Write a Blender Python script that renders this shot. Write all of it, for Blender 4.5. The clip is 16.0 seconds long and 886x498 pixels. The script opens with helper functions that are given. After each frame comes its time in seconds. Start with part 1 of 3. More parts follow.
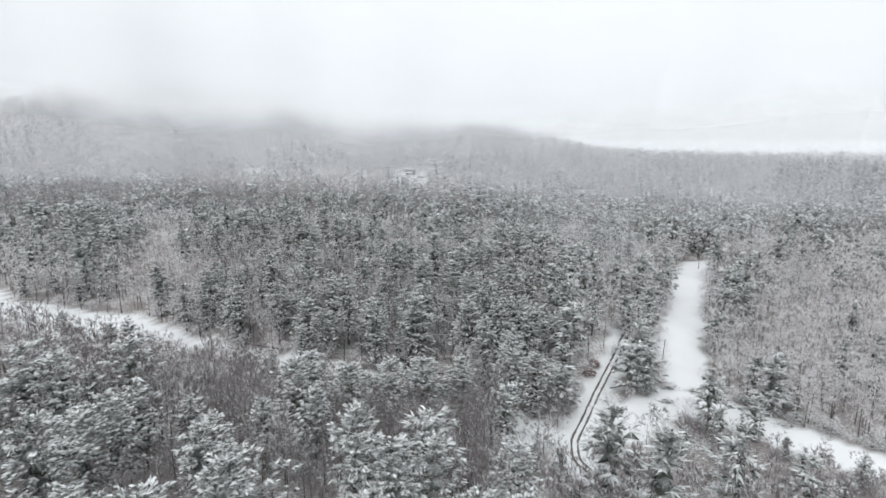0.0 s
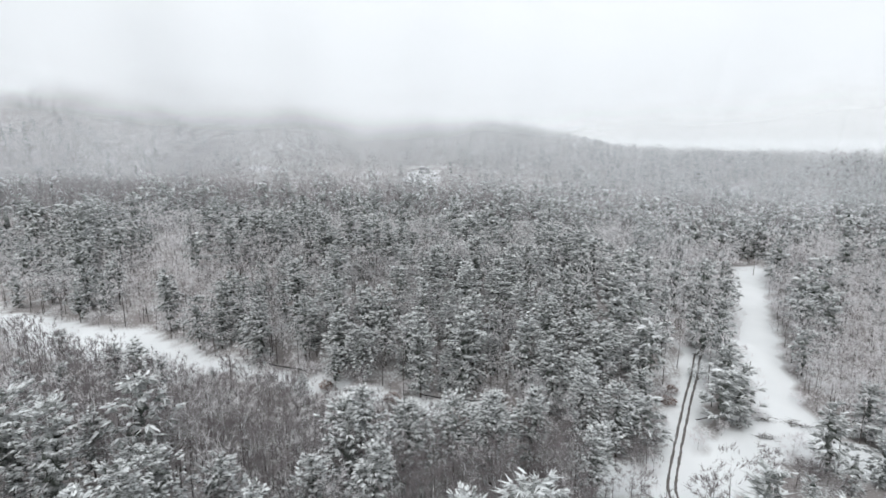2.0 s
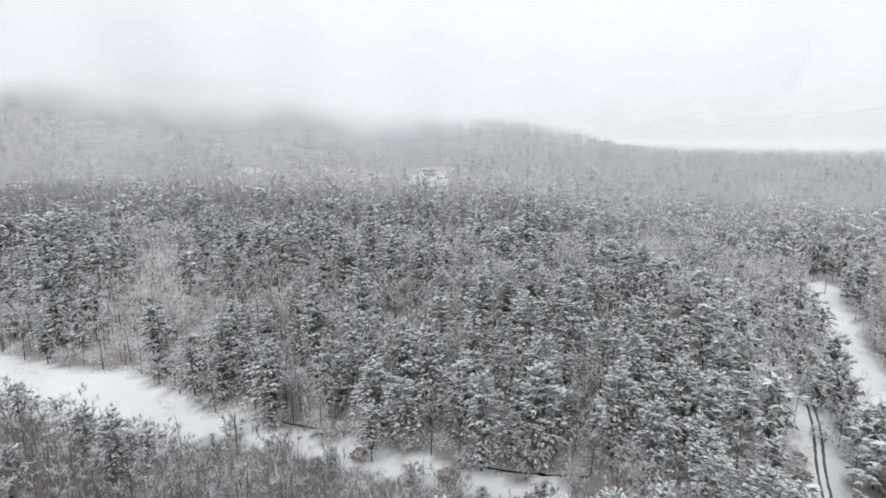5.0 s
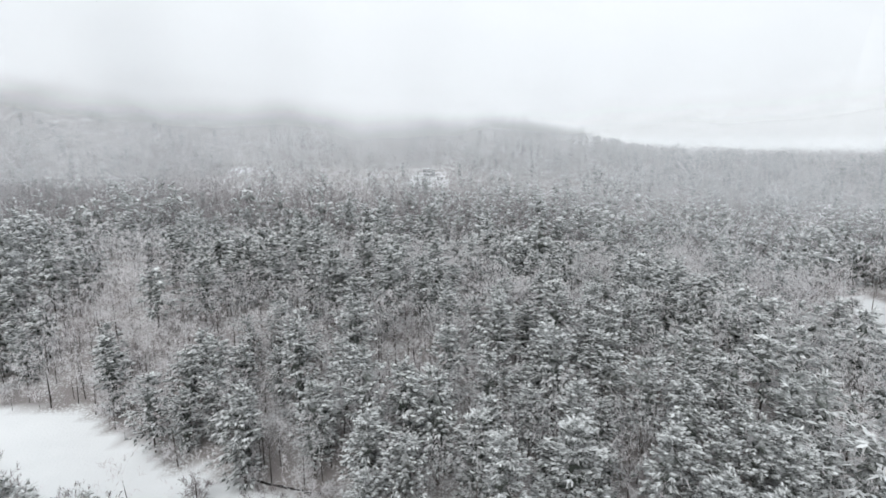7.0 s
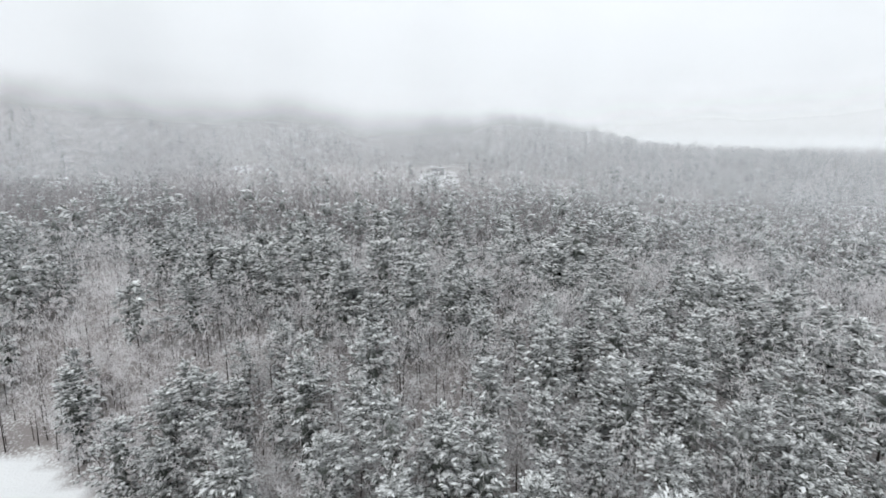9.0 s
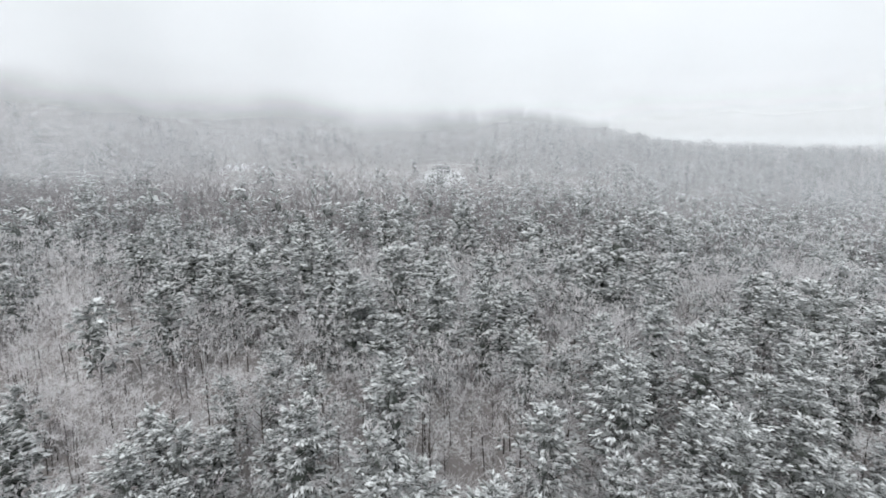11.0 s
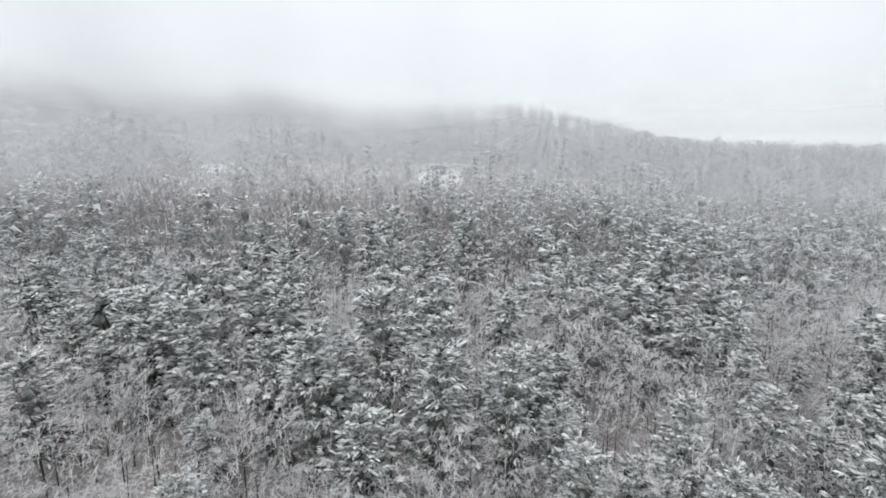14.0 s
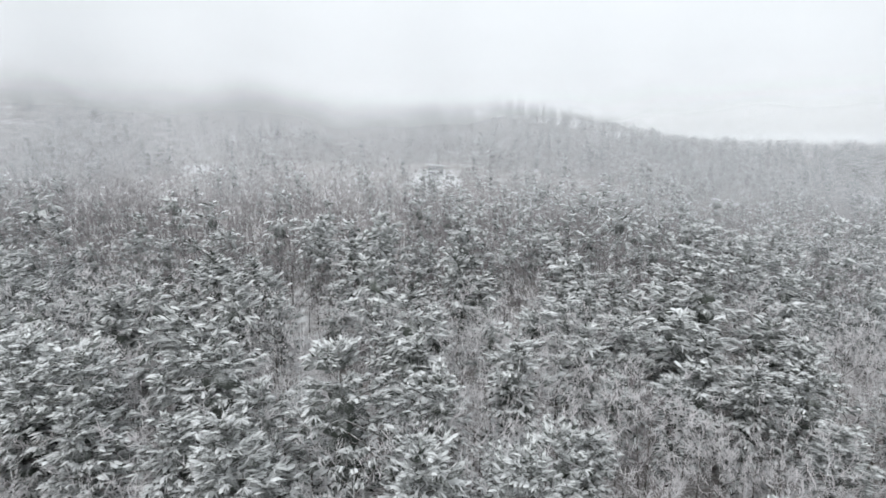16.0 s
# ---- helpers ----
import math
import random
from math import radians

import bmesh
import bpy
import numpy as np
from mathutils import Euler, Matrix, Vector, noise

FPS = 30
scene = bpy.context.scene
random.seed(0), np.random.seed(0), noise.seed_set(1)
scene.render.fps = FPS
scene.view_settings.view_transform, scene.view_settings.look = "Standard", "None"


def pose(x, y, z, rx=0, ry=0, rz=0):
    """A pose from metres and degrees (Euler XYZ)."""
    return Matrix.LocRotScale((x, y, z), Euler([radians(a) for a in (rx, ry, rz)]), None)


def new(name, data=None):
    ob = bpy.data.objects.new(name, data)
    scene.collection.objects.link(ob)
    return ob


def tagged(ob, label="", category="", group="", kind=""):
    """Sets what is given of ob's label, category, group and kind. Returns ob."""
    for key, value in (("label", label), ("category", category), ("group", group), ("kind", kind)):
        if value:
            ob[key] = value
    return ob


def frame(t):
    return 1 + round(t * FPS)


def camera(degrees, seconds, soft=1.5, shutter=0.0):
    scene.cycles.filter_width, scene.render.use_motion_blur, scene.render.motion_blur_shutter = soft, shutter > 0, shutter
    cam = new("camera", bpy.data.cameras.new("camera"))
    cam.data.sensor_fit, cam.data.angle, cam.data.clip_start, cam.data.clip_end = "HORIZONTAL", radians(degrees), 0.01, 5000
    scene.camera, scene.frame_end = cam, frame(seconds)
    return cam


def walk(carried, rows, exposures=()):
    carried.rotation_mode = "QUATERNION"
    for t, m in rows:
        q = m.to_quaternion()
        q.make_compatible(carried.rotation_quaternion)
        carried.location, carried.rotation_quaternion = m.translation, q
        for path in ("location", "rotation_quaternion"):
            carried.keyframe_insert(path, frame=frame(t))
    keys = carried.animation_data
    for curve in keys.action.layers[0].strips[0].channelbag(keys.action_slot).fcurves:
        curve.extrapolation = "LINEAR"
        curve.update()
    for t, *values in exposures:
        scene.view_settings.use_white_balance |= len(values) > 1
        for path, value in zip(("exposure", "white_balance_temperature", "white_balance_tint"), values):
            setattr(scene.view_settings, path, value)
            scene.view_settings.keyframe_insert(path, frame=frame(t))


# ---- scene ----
cam = camera(76.4, 16.0, soft=1.5, shutter=0.25)
METRES, EYE, TILT, LEAN, TURN = 220.0, 80.0, -11.0, 0.0, 0.0
ROWS = [
    (0.0, 0.0, 0.0, 0.0, -0.0, 0.0, -0.0),
    (0.5, -0.0182, 0.0291, 0.0028, -0.02, -0.03, -0.01),
    (1.0, -0.0363, 0.0581, 0.0058, -0.02, -0.06, -0.04),
    (1.5, -0.0547, 0.0869, 0.0088, -0.01, -0.08, -0.02),
    (2.0, -0.0741, 0.1166, 0.0129, -0.02, -0.11, 0.02),
    (2.5, -0.0919, 0.1439, 0.0181, -0.07, -0.12, 0.05),
    (3.0, -0.1091, 0.1707, 0.0239, -0.18, -0.11, 0.11),
    (3.5, -0.1254, 0.1975, 0.0291, -0.41, -0.09, 0.17),
    (4.0, -0.14, 0.2259, 0.0352, -0.66, -0.09, 0.17),
    (6.5, -0.1634, 0.3743, 0.0661, -1.49, -0.3, 0.31),
    (7.0, -0.166, 0.4039, 0.072, -1.36, -0.33, 0.22),
    (7.5, -0.1714, 0.433, 0.0777, -1.11, -0.35, 0.15),
    (8.0, -0.1805, 0.4642, 0.0809, -1.1, -0.35, 0.13),
    (8.5, -0.1893, 0.4944, 0.0822, -1.16, -0.35, 0.13),
    (9.0, -0.1979, 0.5244, 0.0839, -1.23, -0.35, 0.12),
    (11.5, -0.2316, 0.6758, 0.0956, -1.53, -0.4, 0.27),
    (12.0, -0.2353, 0.7069, 0.0999, -1.69, -0.42, 0.28),
    (12.5, -0.2357, 0.7357, 0.1054, -1.89, -0.44, 0.33),
    (13.0, -0.2337, 0.7643, 0.1112, -1.97, -0.48, 0.3),
    (13.5, -0.2312, 0.7926, 0.1169, -2.02, -0.47, 0.36),
    (14.0, -0.2283, 0.8226, 0.123, -2.05, -0.51, 0.4),
    (14.5, -0.2256, 0.8504, 0.1289, -2.06, -0.57, 0.42),
    (15.0, -0.2225, 0.8784, 0.1338, -2.09, -0.54, 0.47),
    (15.5, -0.2196, 0.9067, 0.1379, -2.11, -0.58, 0.47),
    (16.0, -0.2164, 0.9369, 0.1407, -2.11, -0.55, 0.46),
]
walk(cam, [(t, pose(0, 0, EYE, TILT, LEAN, TURN) @ pose(METRES * x, METRES * y, METRES * z, 90 + pitch, roll, yaw)) for t, x, y, z, yaw, pitch, roll in ROWS])

# ---- sky and sun: a bright overcast ----
SKY = 0.95
world = bpy.data.worlds.new("overcast_sky")
scene.world = world
world.use_nodes = True
wn, wl = world.node_tree.nodes, world.node_tree.links
wn.clear()
w_out, w_bg = wn.new("ShaderNodeOutputWorld"), wn.new("ShaderNodeBackground")
w_sky, w_mix = wn.new("ShaderNodeTexSky"), wn.new("ShaderNodeMix")
w_sky.sky_type, w_sky.sun_disc = "NISHITA", False
w_sky.sun_elevation, w_sky.sun_rotation = radians(44), radians(200)
w_scale = wn.new("ShaderNodeVectorMath")
w_scale.operation = "SCALE"
w_scale.inputs["Scale"].default_value = 0.10
w_mix.data_type = "RGBA"
w_mix.inputs["Factor"].default_value = 0.94
w_mix.inputs["B"].default_value = (0.955, 0.985, 1.0, 1)
w_bg.inputs["Strength"].default_value = SKY
wl.new(w_sky.outputs["Color"], w_scale.inputs[0])
wl.new(w_scale.outputs["Vector"], w_mix.inputs["A"])
w_pos, w_sep, w_ramp, w_dim = wn.new("ShaderNodeTexCoord"), wn.new("ShaderNodeSeparateXYZ"), wn.new("ShaderNodeMapRange"), wn.new("ShaderNodeVectorMath")
w_ramp.interpolation_type = "SMOOTHSTEP"
for key, val in (("From Min", -0.02), ("From Max", 0.26), ("To Min", 0.88), ("To Max", 1.1)):
    w_ramp.inputs[key].default_value = val
w_dim.operation = "SCALE"
wl.new(w_pos.outputs["Generated"], w_sep.inputs["Vector"])
wl.new(w_sep.outputs["Z"], w_ramp.inputs["Value"])
wl.new(w_mix.outputs["Result"], w_dim.inputs[0])
wl.new(w_ramp.outputs["Result"], w_dim.inputs["Scale"])
wl.new(w_dim.outputs["Vector"], w_bg.inputs["Color"])
wl.new(w_bg.outputs["Background"], w_out.inputs["Surface"])

sun_data = bpy.data.lights.new("sun", "SUN")
sun_data.energy, sun_data.angle, sun_data.color = 1.4, radians(60), (1.0, 0.985, 0.97)
sun = new("sun", sun_data)
sun.rotation_euler = Euler((radians(46), 0, radians(-20)))


# ---- materials ----
def material(name):
    m = bpy.data.materials.new(name)
    m.use_nodes = True
    n = m.node_tree.nodes
    return m, n, m.node_tree.links, n["Principled BSDF"]


def noise_node(n, l, scale, detail=3.0, coords=None):
    t = n.new("ShaderNodeTexNoise")
    t.inputs["Scale"].default_value, t.inputs["Detail"].default_value = scale, detail
    if coords is None:
        g = n.new("ShaderNodeNewGeometry")
        coords = g.outputs["Position"]
    l.new(coords, t.inputs["Vector"])
    return t.outputs["Fac"]


def math_node(n, l, op, a, b, clamp=False):
    k = n.new("ShaderNodeMath")
    k.operation, k.use_clamp = op, clamp
    for i, v in enumerate((a, b)):
        if isinstance(v, (int, float)):
            k.inputs[i].default_value = v
        else:
            l.new(v, k.inputs[i])
    return k.outputs["Value"]


def mix_node(n, l, fac, a, b):
    k = n.new("ShaderNodeMix")
    k.data_type = "RGBA"
    for key, v in (("Factor", fac), ("A", a), ("B", b)):
        if isinstance(v, (int, float, tuple)):
            k.inputs[key].default_value = v
        else:
            l.new(v, k.inputs[key])
    return k.outputs["Result"]


def snowy(name, low, high, snow, start, width, rough=0.8, scale=0.8, patches=1.0, thin=0.0):
    """A surface between two colours with snow lying where it faces up."""
    m, n, l, b = material(name)
    g = n.new("ShaderNodeNewGeometry")
    info = n.new("ShaderNodeObjectInfo")
    sep = n.new("ShaderNodeSeparateXYZ")
    l.new(g.outputs["Normal"], sep.inputs["Vector"])
    patch, fine = noise_node(n, l, scale, 2.0), noise_node(n, l, scale * 7, 2.0)
    vary = math_node(n, l, "ADD", math_node(n, l, "MULTIPLY", g.outputs["Random Per Island"], 0.6), math_node(n, l, "MULTIPLY", info.outputs["Random"], 0.4))
    lump = math_node(n, l, "MULTIPLY", math_node(n, l, "SUBTRACT", noise_node(n, l, 0.14, 1.0), 0.5), 1.9)
    tone = math_node(n, l, "ADD", math_node(n, l, "ADD", math_node(n, l, "MULTIPLY", vary, 0.6), 0.2), lump, clamp=True)
    base = mix_node(n, l, tone, low, high)
    lie = math_node(n, l, "ADD", sep.outputs["Z"], math_node(n, l, "MULTIPLY", math_node(n, l, "SUBTRACT", patch, 0.5), 0.9 * patches))
    lie = math_node(n, l, "ADD", lie, math_node(n, l, "MULTIPLY", math_node(n, l, "SUBTRACT", fine, 0.5), 1.1 * patches))
    lie = math_node(n, l, "ADD", lie, math_node(n, l, "MULTIPLY", math_node(n, l, "SUBTRACT", vary, 0.5), 0.3))
    fac = math_node(n, l, "DIVIDE", math_node(n, l, "SUBTRACT", lie, start), width, clamp=True)
    colour = mix_node(n, l, fac, base, snow)
    l.new(colour, b.inputs["Base Color"])
    b.inputs["Roughness"].default_value = rough
    b.inputs["Specular IOR Level"].default_value = 0.2
    if thin > 0:
        back, both = n.new("ShaderNodeBsdfTranslucent"), n.new("ShaderNodeMixShader")
        both.inputs["Fac"].default_value = thin
        l.new(colour, back.inputs["Color"])
        l.new(b.outputs["BSDF"], both.inputs[1])
        l.new(back.outputs["BSDF"], both.inputs[2])
        l.new(both.outputs["Shader"], n["Material Output"].inputs["Surface"])
    return m


SNOW = (0.76, 0.785, 0.805, 1)
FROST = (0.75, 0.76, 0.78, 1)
M_NEEDLES = snowy("pine_needles", (0.045, 0.056, 0.047, 1), (0.125, 0.142, 0.125, 1), SNOW, 0.28, 1.0, 0.8, 0.9)
# needles darkened in colour to stand for shade inside and under the boughs
M_CORE_SHADE = snowy("shaded_inner_needles", (0.03, 0.036, 0.031, 1), (0.085, 0.095, 0.085, 1), SNOW, 0.7, 0.9, 0.9, 0.9)
M_SNOWPAD = snowy("snow_on_boughs", (0.46, 0.485, 0.48, 1), (0.66, 0.685, 0.69, 1), SNOW, 0.25, 1.0, 0.7, 1.1)
M_BARK = snowy("bark", (0.045, 0.04, 0.036, 1), (0.13, 0.115, 0.105, 1), SNOW, 0.62, 0.4, 0.9)
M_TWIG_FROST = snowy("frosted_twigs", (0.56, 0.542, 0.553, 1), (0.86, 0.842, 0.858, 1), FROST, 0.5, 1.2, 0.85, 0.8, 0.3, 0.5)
M_TWIG_BROWN = snowy("bare_twigs", (0.185, 0.168, 0.172, 1), (0.345, 0.321, 0.328, 1), FROST, 0.85, 1.4, 0.85, 0.8, 0.3, 0.5)



def ground_material():
    m, n, l, b = material("snow_and_litter")
    at = n.new("ShaderNodeAttribute")
    at.attribute_name = "litter"
    big, small = noise_node(n, l, 0.12, 4.0), noise_node(n, l, 1.7, 5.0)
    p = math_node(n, l, "ADD", math_node(n, l, "MULTIPLY", big, 0.5), math_node(n, l, "MULTIPLY", small, 0.7))
    p = math_node(n, l, "DIVIDE", math_node(n, l, "SUBTRACT", p, 0.41), 0.2, clamp=True)
    fac = math_node(n, l, "MULTIPLY", p, at.outputs["Fac"])
    tone = mix_node(n, l, big, (0.74, 0.77, 0.79, 1), (0.84, 0.86, 0.88, 1))
    leaf = mix_node(n, l, small, (0.19, 0.172, 0.168, 1), (0.35, 0.328, 0.325, 1))
    l.new(mix_node(n, l, fac, tone, leaf), b.inputs["Base Color"])
    b.inputs["Roughness"].default_value = 0.75
    bump = n.new("ShaderNodeBump")
    bump.inputs["Strength"].default_value, bump.inputs["Distance"].default_value = 0.5, 0.3
    l.new(small, bump.inputs["Height"])
    l.new(bump.outputs["Normal"], b.inputs["Normal"])
    return m


def plain(name, low, high, rough=0.8, scale=3.0):
    m, n, l, b = material(name)
    l.new(mix_node(n, l, noise_node(n, l, scale, 5.0), low, high), b.inputs["Base Color"])
    b.inputs["Roughness"].default_value = rough
    return m


def fog_material(name, thick, peak, low, high, top, patchy):
    """Mist that lets most light through: thick at its foot, up to 1 between the heights low and high, thin again at top."""
    m, n, l, b = material(name)
    n.remove(b)
    out = n["Material Output"]
    clear, diff, back = n.new("ShaderNodeBsdfTransparent"), n.new("ShaderNodeBsdfDiffuse"), n.new("ShaderNodeBsdfTranslucent")
    for s in (diff, back):
        s.inputs["Color"].default_value = (0.935, 0.965, 1.0, 1)
    body, mixed = n.new("ShaderNodeMixShader"), n.new("ShaderNodeMixShader")
    body.inputs["Fac"].default_value = 0.4
    l.new(diff.outputs["BSDF"], body.inputs[1])
    l.new(back.outputs["BSDF"], body.inputs[2])
    g, sep = n.new("ShaderNodeNewGeometry"), n.new("ShaderNodeSeparateXYZ")
    l.new(g.outputs["Position"], sep.inputs["Vector"])
    puff = math_node(n, l, "SUBTRACT", noise_node(n, l, 0.006, 2.5), 0.5)
    z = math_node(n, l, "ADD", sep.outputs["Z"], math_node(n, l, "MULTIPLY", puff, patchy))
    east = math_node(n, l, "MAXIMUM", math_node(n, l, "SUBTRACT", sep.outputs["X"], 60.0), 0.0)
    west = math_node(n, l, "MAXIMUM", math_node(n, l, "SUBTRACT", -130.0, sep.outputs["X"]), 0.0)
    west = math_node(n, l, "MINIMUM", math_node(n, l, "MULTIPLY", west, 0.1), 40.0)
    thin = math_node(n, l, "ADD", sep.outputs["Z"], math_node(n, l, "MULTIPLY", east, 0.1 if peak > 0.5 else 0.0))
    z = math_node(n, l, "SUBTRACT", z, math_node(n, l, "MULTIPLY", east, 0.1 if peak > 0.5 else 0.0))
    if peak > 0.5:
        z = math_node(n, l, "SUBTRACT", z, west)
    ramp, fade = n.new("ShaderNodeMapRange"), n.new("ShaderNodeMapRange")
    for k, v, f0, f1, t0, t1 in ((ramp, z, low, high, thick, peak), (fade, thin, high, top, 1.0, 0.0)):
        k.interpolation_type = "SMOOTHERSTEP"
        l.new(v, k.inputs["Value"])
        for key, val in (("From Min", f0), ("From Max", f1), ("To Min", t0), ("To Max", t1)):
            k.inputs[key].default_value = val
    a = math_node(n, l, "MULTIPLY", ramp.outputs["Result"], fade.outputs["Result"], clamp=True)
    l.new(a, mixed.inputs["Fac"])
    l.new(clear.outputs["BSDF"], mixed.inputs[1])
    l.new(body.outputs["Shader"], mixed.inputs[2])
    l.new(mixed.outputs["Shader"], out.inputs["Surface"])
    return m


# ---- the lie of the land ----
def step(v):
    v = np.clip(v, 0, 1)
    return v * v * (3 - 2 * v)


def bump_at(x, y, cx, cy, sx, sy):
    return np.exp(-((x - cx) / sx) ** 2 - ((y - cy) / sy) ** 2)


def valley(x):
    """Where the brook's meadow runs, as y over x."""
    return 160 - 0.22 * x + 0.0012 * np.minimum(x, 0) ** 2


def height(x, y):
    x, y = np.asarray(x, float), np.asarray(y, float)
    d = y - valley(np.clip(x, -260, 200))
    right = step((x - 20) / 90)
    z = np.clip(-0.04 * x, -1, 8)
    z = z + (1 - right) * 20 * step((d - 8) / 80) + right * 11 * step((d - 25) / 160)
    z = z + 14 * step((-d - 12) / 85) * (1 - 0.4 * right)
    z = z + 14 * step((y - 690) / 170) * (1 - 0.8 * step((x - 60) / 250)) + 14 * bump_at(x, y, -540, 930, 270, 190)
    z = z + 36 * step((y - 560) / 270) * (1 - 0.3 * step((x - 60) / 500)) + 8 * bump_at(x, y, -37, 662, 70, 28)
    z = z - 4 * bump_at(x, y, 300, 470, 90, 110)
    z = z + 70 * bump_at(x, y, -560, 1230, 420, 330) + 22 * bump_at(x, y, 70, 800, 130, 130) + 34 * bump_at(x, y, -470, 980, 230, 190)
    z = z - 60 * step((y - 1000) / 500) * step((x + 100) / 500)
    z = z + 95 * step((y - 1500) / 1200) * step((x - 100) / 500)
    z = z + 0.9 * np.sin(x * 0.071 + 1.3) * np.sin(y * 0.063) + 0.5 * np.sin(x * 0.17 + y * 0.11)
    return z


def band(x, y, pts, half):
    """How deep a point lies within a strip along the line pts: 1 inside, 0 outside, soft at the edge."""
    best = np.full(np.shape(x), 1e9)
    for (ax, ay), (bx, by) in zip(pts, pts[1:]):
        ux, uy = bx - ax, by - ay
        k = np.clip(((x - ax) * ux + (y - ay) * uy) / (ux * ux + uy * uy), 0, 1)
        best = np.minimum(best, np.hypot(x - ax - k * ux, y - ay - k * uy))
    best = best + 1.1 * np.sin(x * 0.53 + 0.4 * y) + 0.9 * np.sin(y * 0.71 - 0.3 * x + 1.0)
    return 1 - step((best - half + 1.0) / 2)


RIDE = [(82, 165), (84, 186), (94, 212), (111, 249), (128, 283), (148, 318)]
TRACK = [(70, 206), (64, 194), (57, 182), (50, 169), (43, 156), (36, 142), (34, 131), (38, 120), (48, 111)]
TRAIL = [(-56, 268), (-64, 288), (-70, 312), (-78, 345), (-86, 380)]
BROOK_L = [(-237, 262), (-197, 232), (-176, 229), (-152, 220), (-132, 217), (-118, 207), (-108, 200)]
BROOK_M = [(-102, 205), (-78, 197), (-62, 191.5), (-49, 186), (-30, 179), (-19, 177), (-7, 176)]
BROOK_R = [(24, 146), (34, 141), (50, 148), (74, 166), (92, 148), (108, 128), (140, 112)]
LOW = [(20, 118), (50, 116), (75, 132), (95, 112), (140, 82)]
GLADES = [(-37, 640, 20, 14), (-226, 668, 12, 12), (318, 655, 20, 12), (212, 395, 12, 8), (255, 500, 14, 10)]


def open_land(x, y):
    o = band(x, y, RIDE, 8.5)
    o = np.maximum(o, band(x, y, TRACK, 5.0))
    o = np.maximum(o, band(x, y, TRAIL, 1.0))
    o = np.maximum(o, band(x, y, BROOK_L, 14))
    o = np.maximum(o, band(x, y, BROOK_M, 4.5))
    o = np.maximum(o, band(x, y, BROOK_R, 8))
    for cx, cy, sx, sy in GLADES:
        o = np.maximum(o, 1 - step((np.hypot((x - cx) / sx, (y - cy) / sy) - 0.8) / 0.4))
    o = np.maximum(o, step((y - 1350) / 60) * step((x - 150) / 100))
    return o


def mesh_object(name, verts, tris, mats, ids=None, parent=None, smooth=False):
    me = bpy.data.meshes.new(name)
    fill_mesh(me, verts, tris, mats, ids, smooth)
    ob = new(name, me)
    if parent:
        ob.parent = parent
    return ob


def fill_mesh(me, verts, tris, mats, ids=None, smooth=False):
    verts, tris = np.asarray(verts, np.float32), np.asarray(tris, np.int32)
    k = tris.shape[1]
    me.vertices.add(len(verts))
    me.vertices.foreach_set("co", verts.ravel())
    me.loops.add(tris.size)
    me.loops.foreach_set("vertex_index", tris.ravel())
    me.polygons.add(len(tris))
    me.polygons.foreach_set("loop_start", np.arange(0, tris.size, k, dtype=np.int32))
    if ids is not None:
        me.polygons.foreach_set("material_index", np.asarray(ids, np.int32))
    me.polygons.foreach_set("use_smooth", np.full(len(tris), smooth))
    for m in mats:
        me.materials.append(m)
    me.update(calc_edges=True)
    me.validate()


def grid_faces(nu, nv):
    i = np.arange(nu * nv).reshape(nv, nu)
    return np.stack([i[:-1, :-1], i[:-1, 1:], i[1:, 1:], i[1:, :-1]], -1).reshape(-1, 4)


u = np.linspace(-1, 1, 320)
gx = -20 + 330 * u + 3700 * u ** 5
v = np.linspace(-0.55, 1, 340)
gy = 190 + 640 * v + 3300 * np.sign(v) * np.abs(v) ** 5
X, Y = np.meshgrid(gx, gy)
ground = mesh_object("ground", np.stack([X, Y, height(X, Y)], -1).reshape(-1, 3), grid_faces(len(gx), len(gy)), [ground_material()], smooth=True)
att = ground.data.attributes.new("litter", "FLOAT", "POINT")
att.data.foreach_set("value", (1 - open_land(X, Y)).astype(np.float32).ravel())
tagged(ground, "snow-covered forest floor with leaf litter and open meadows", "ground", kind="structure")


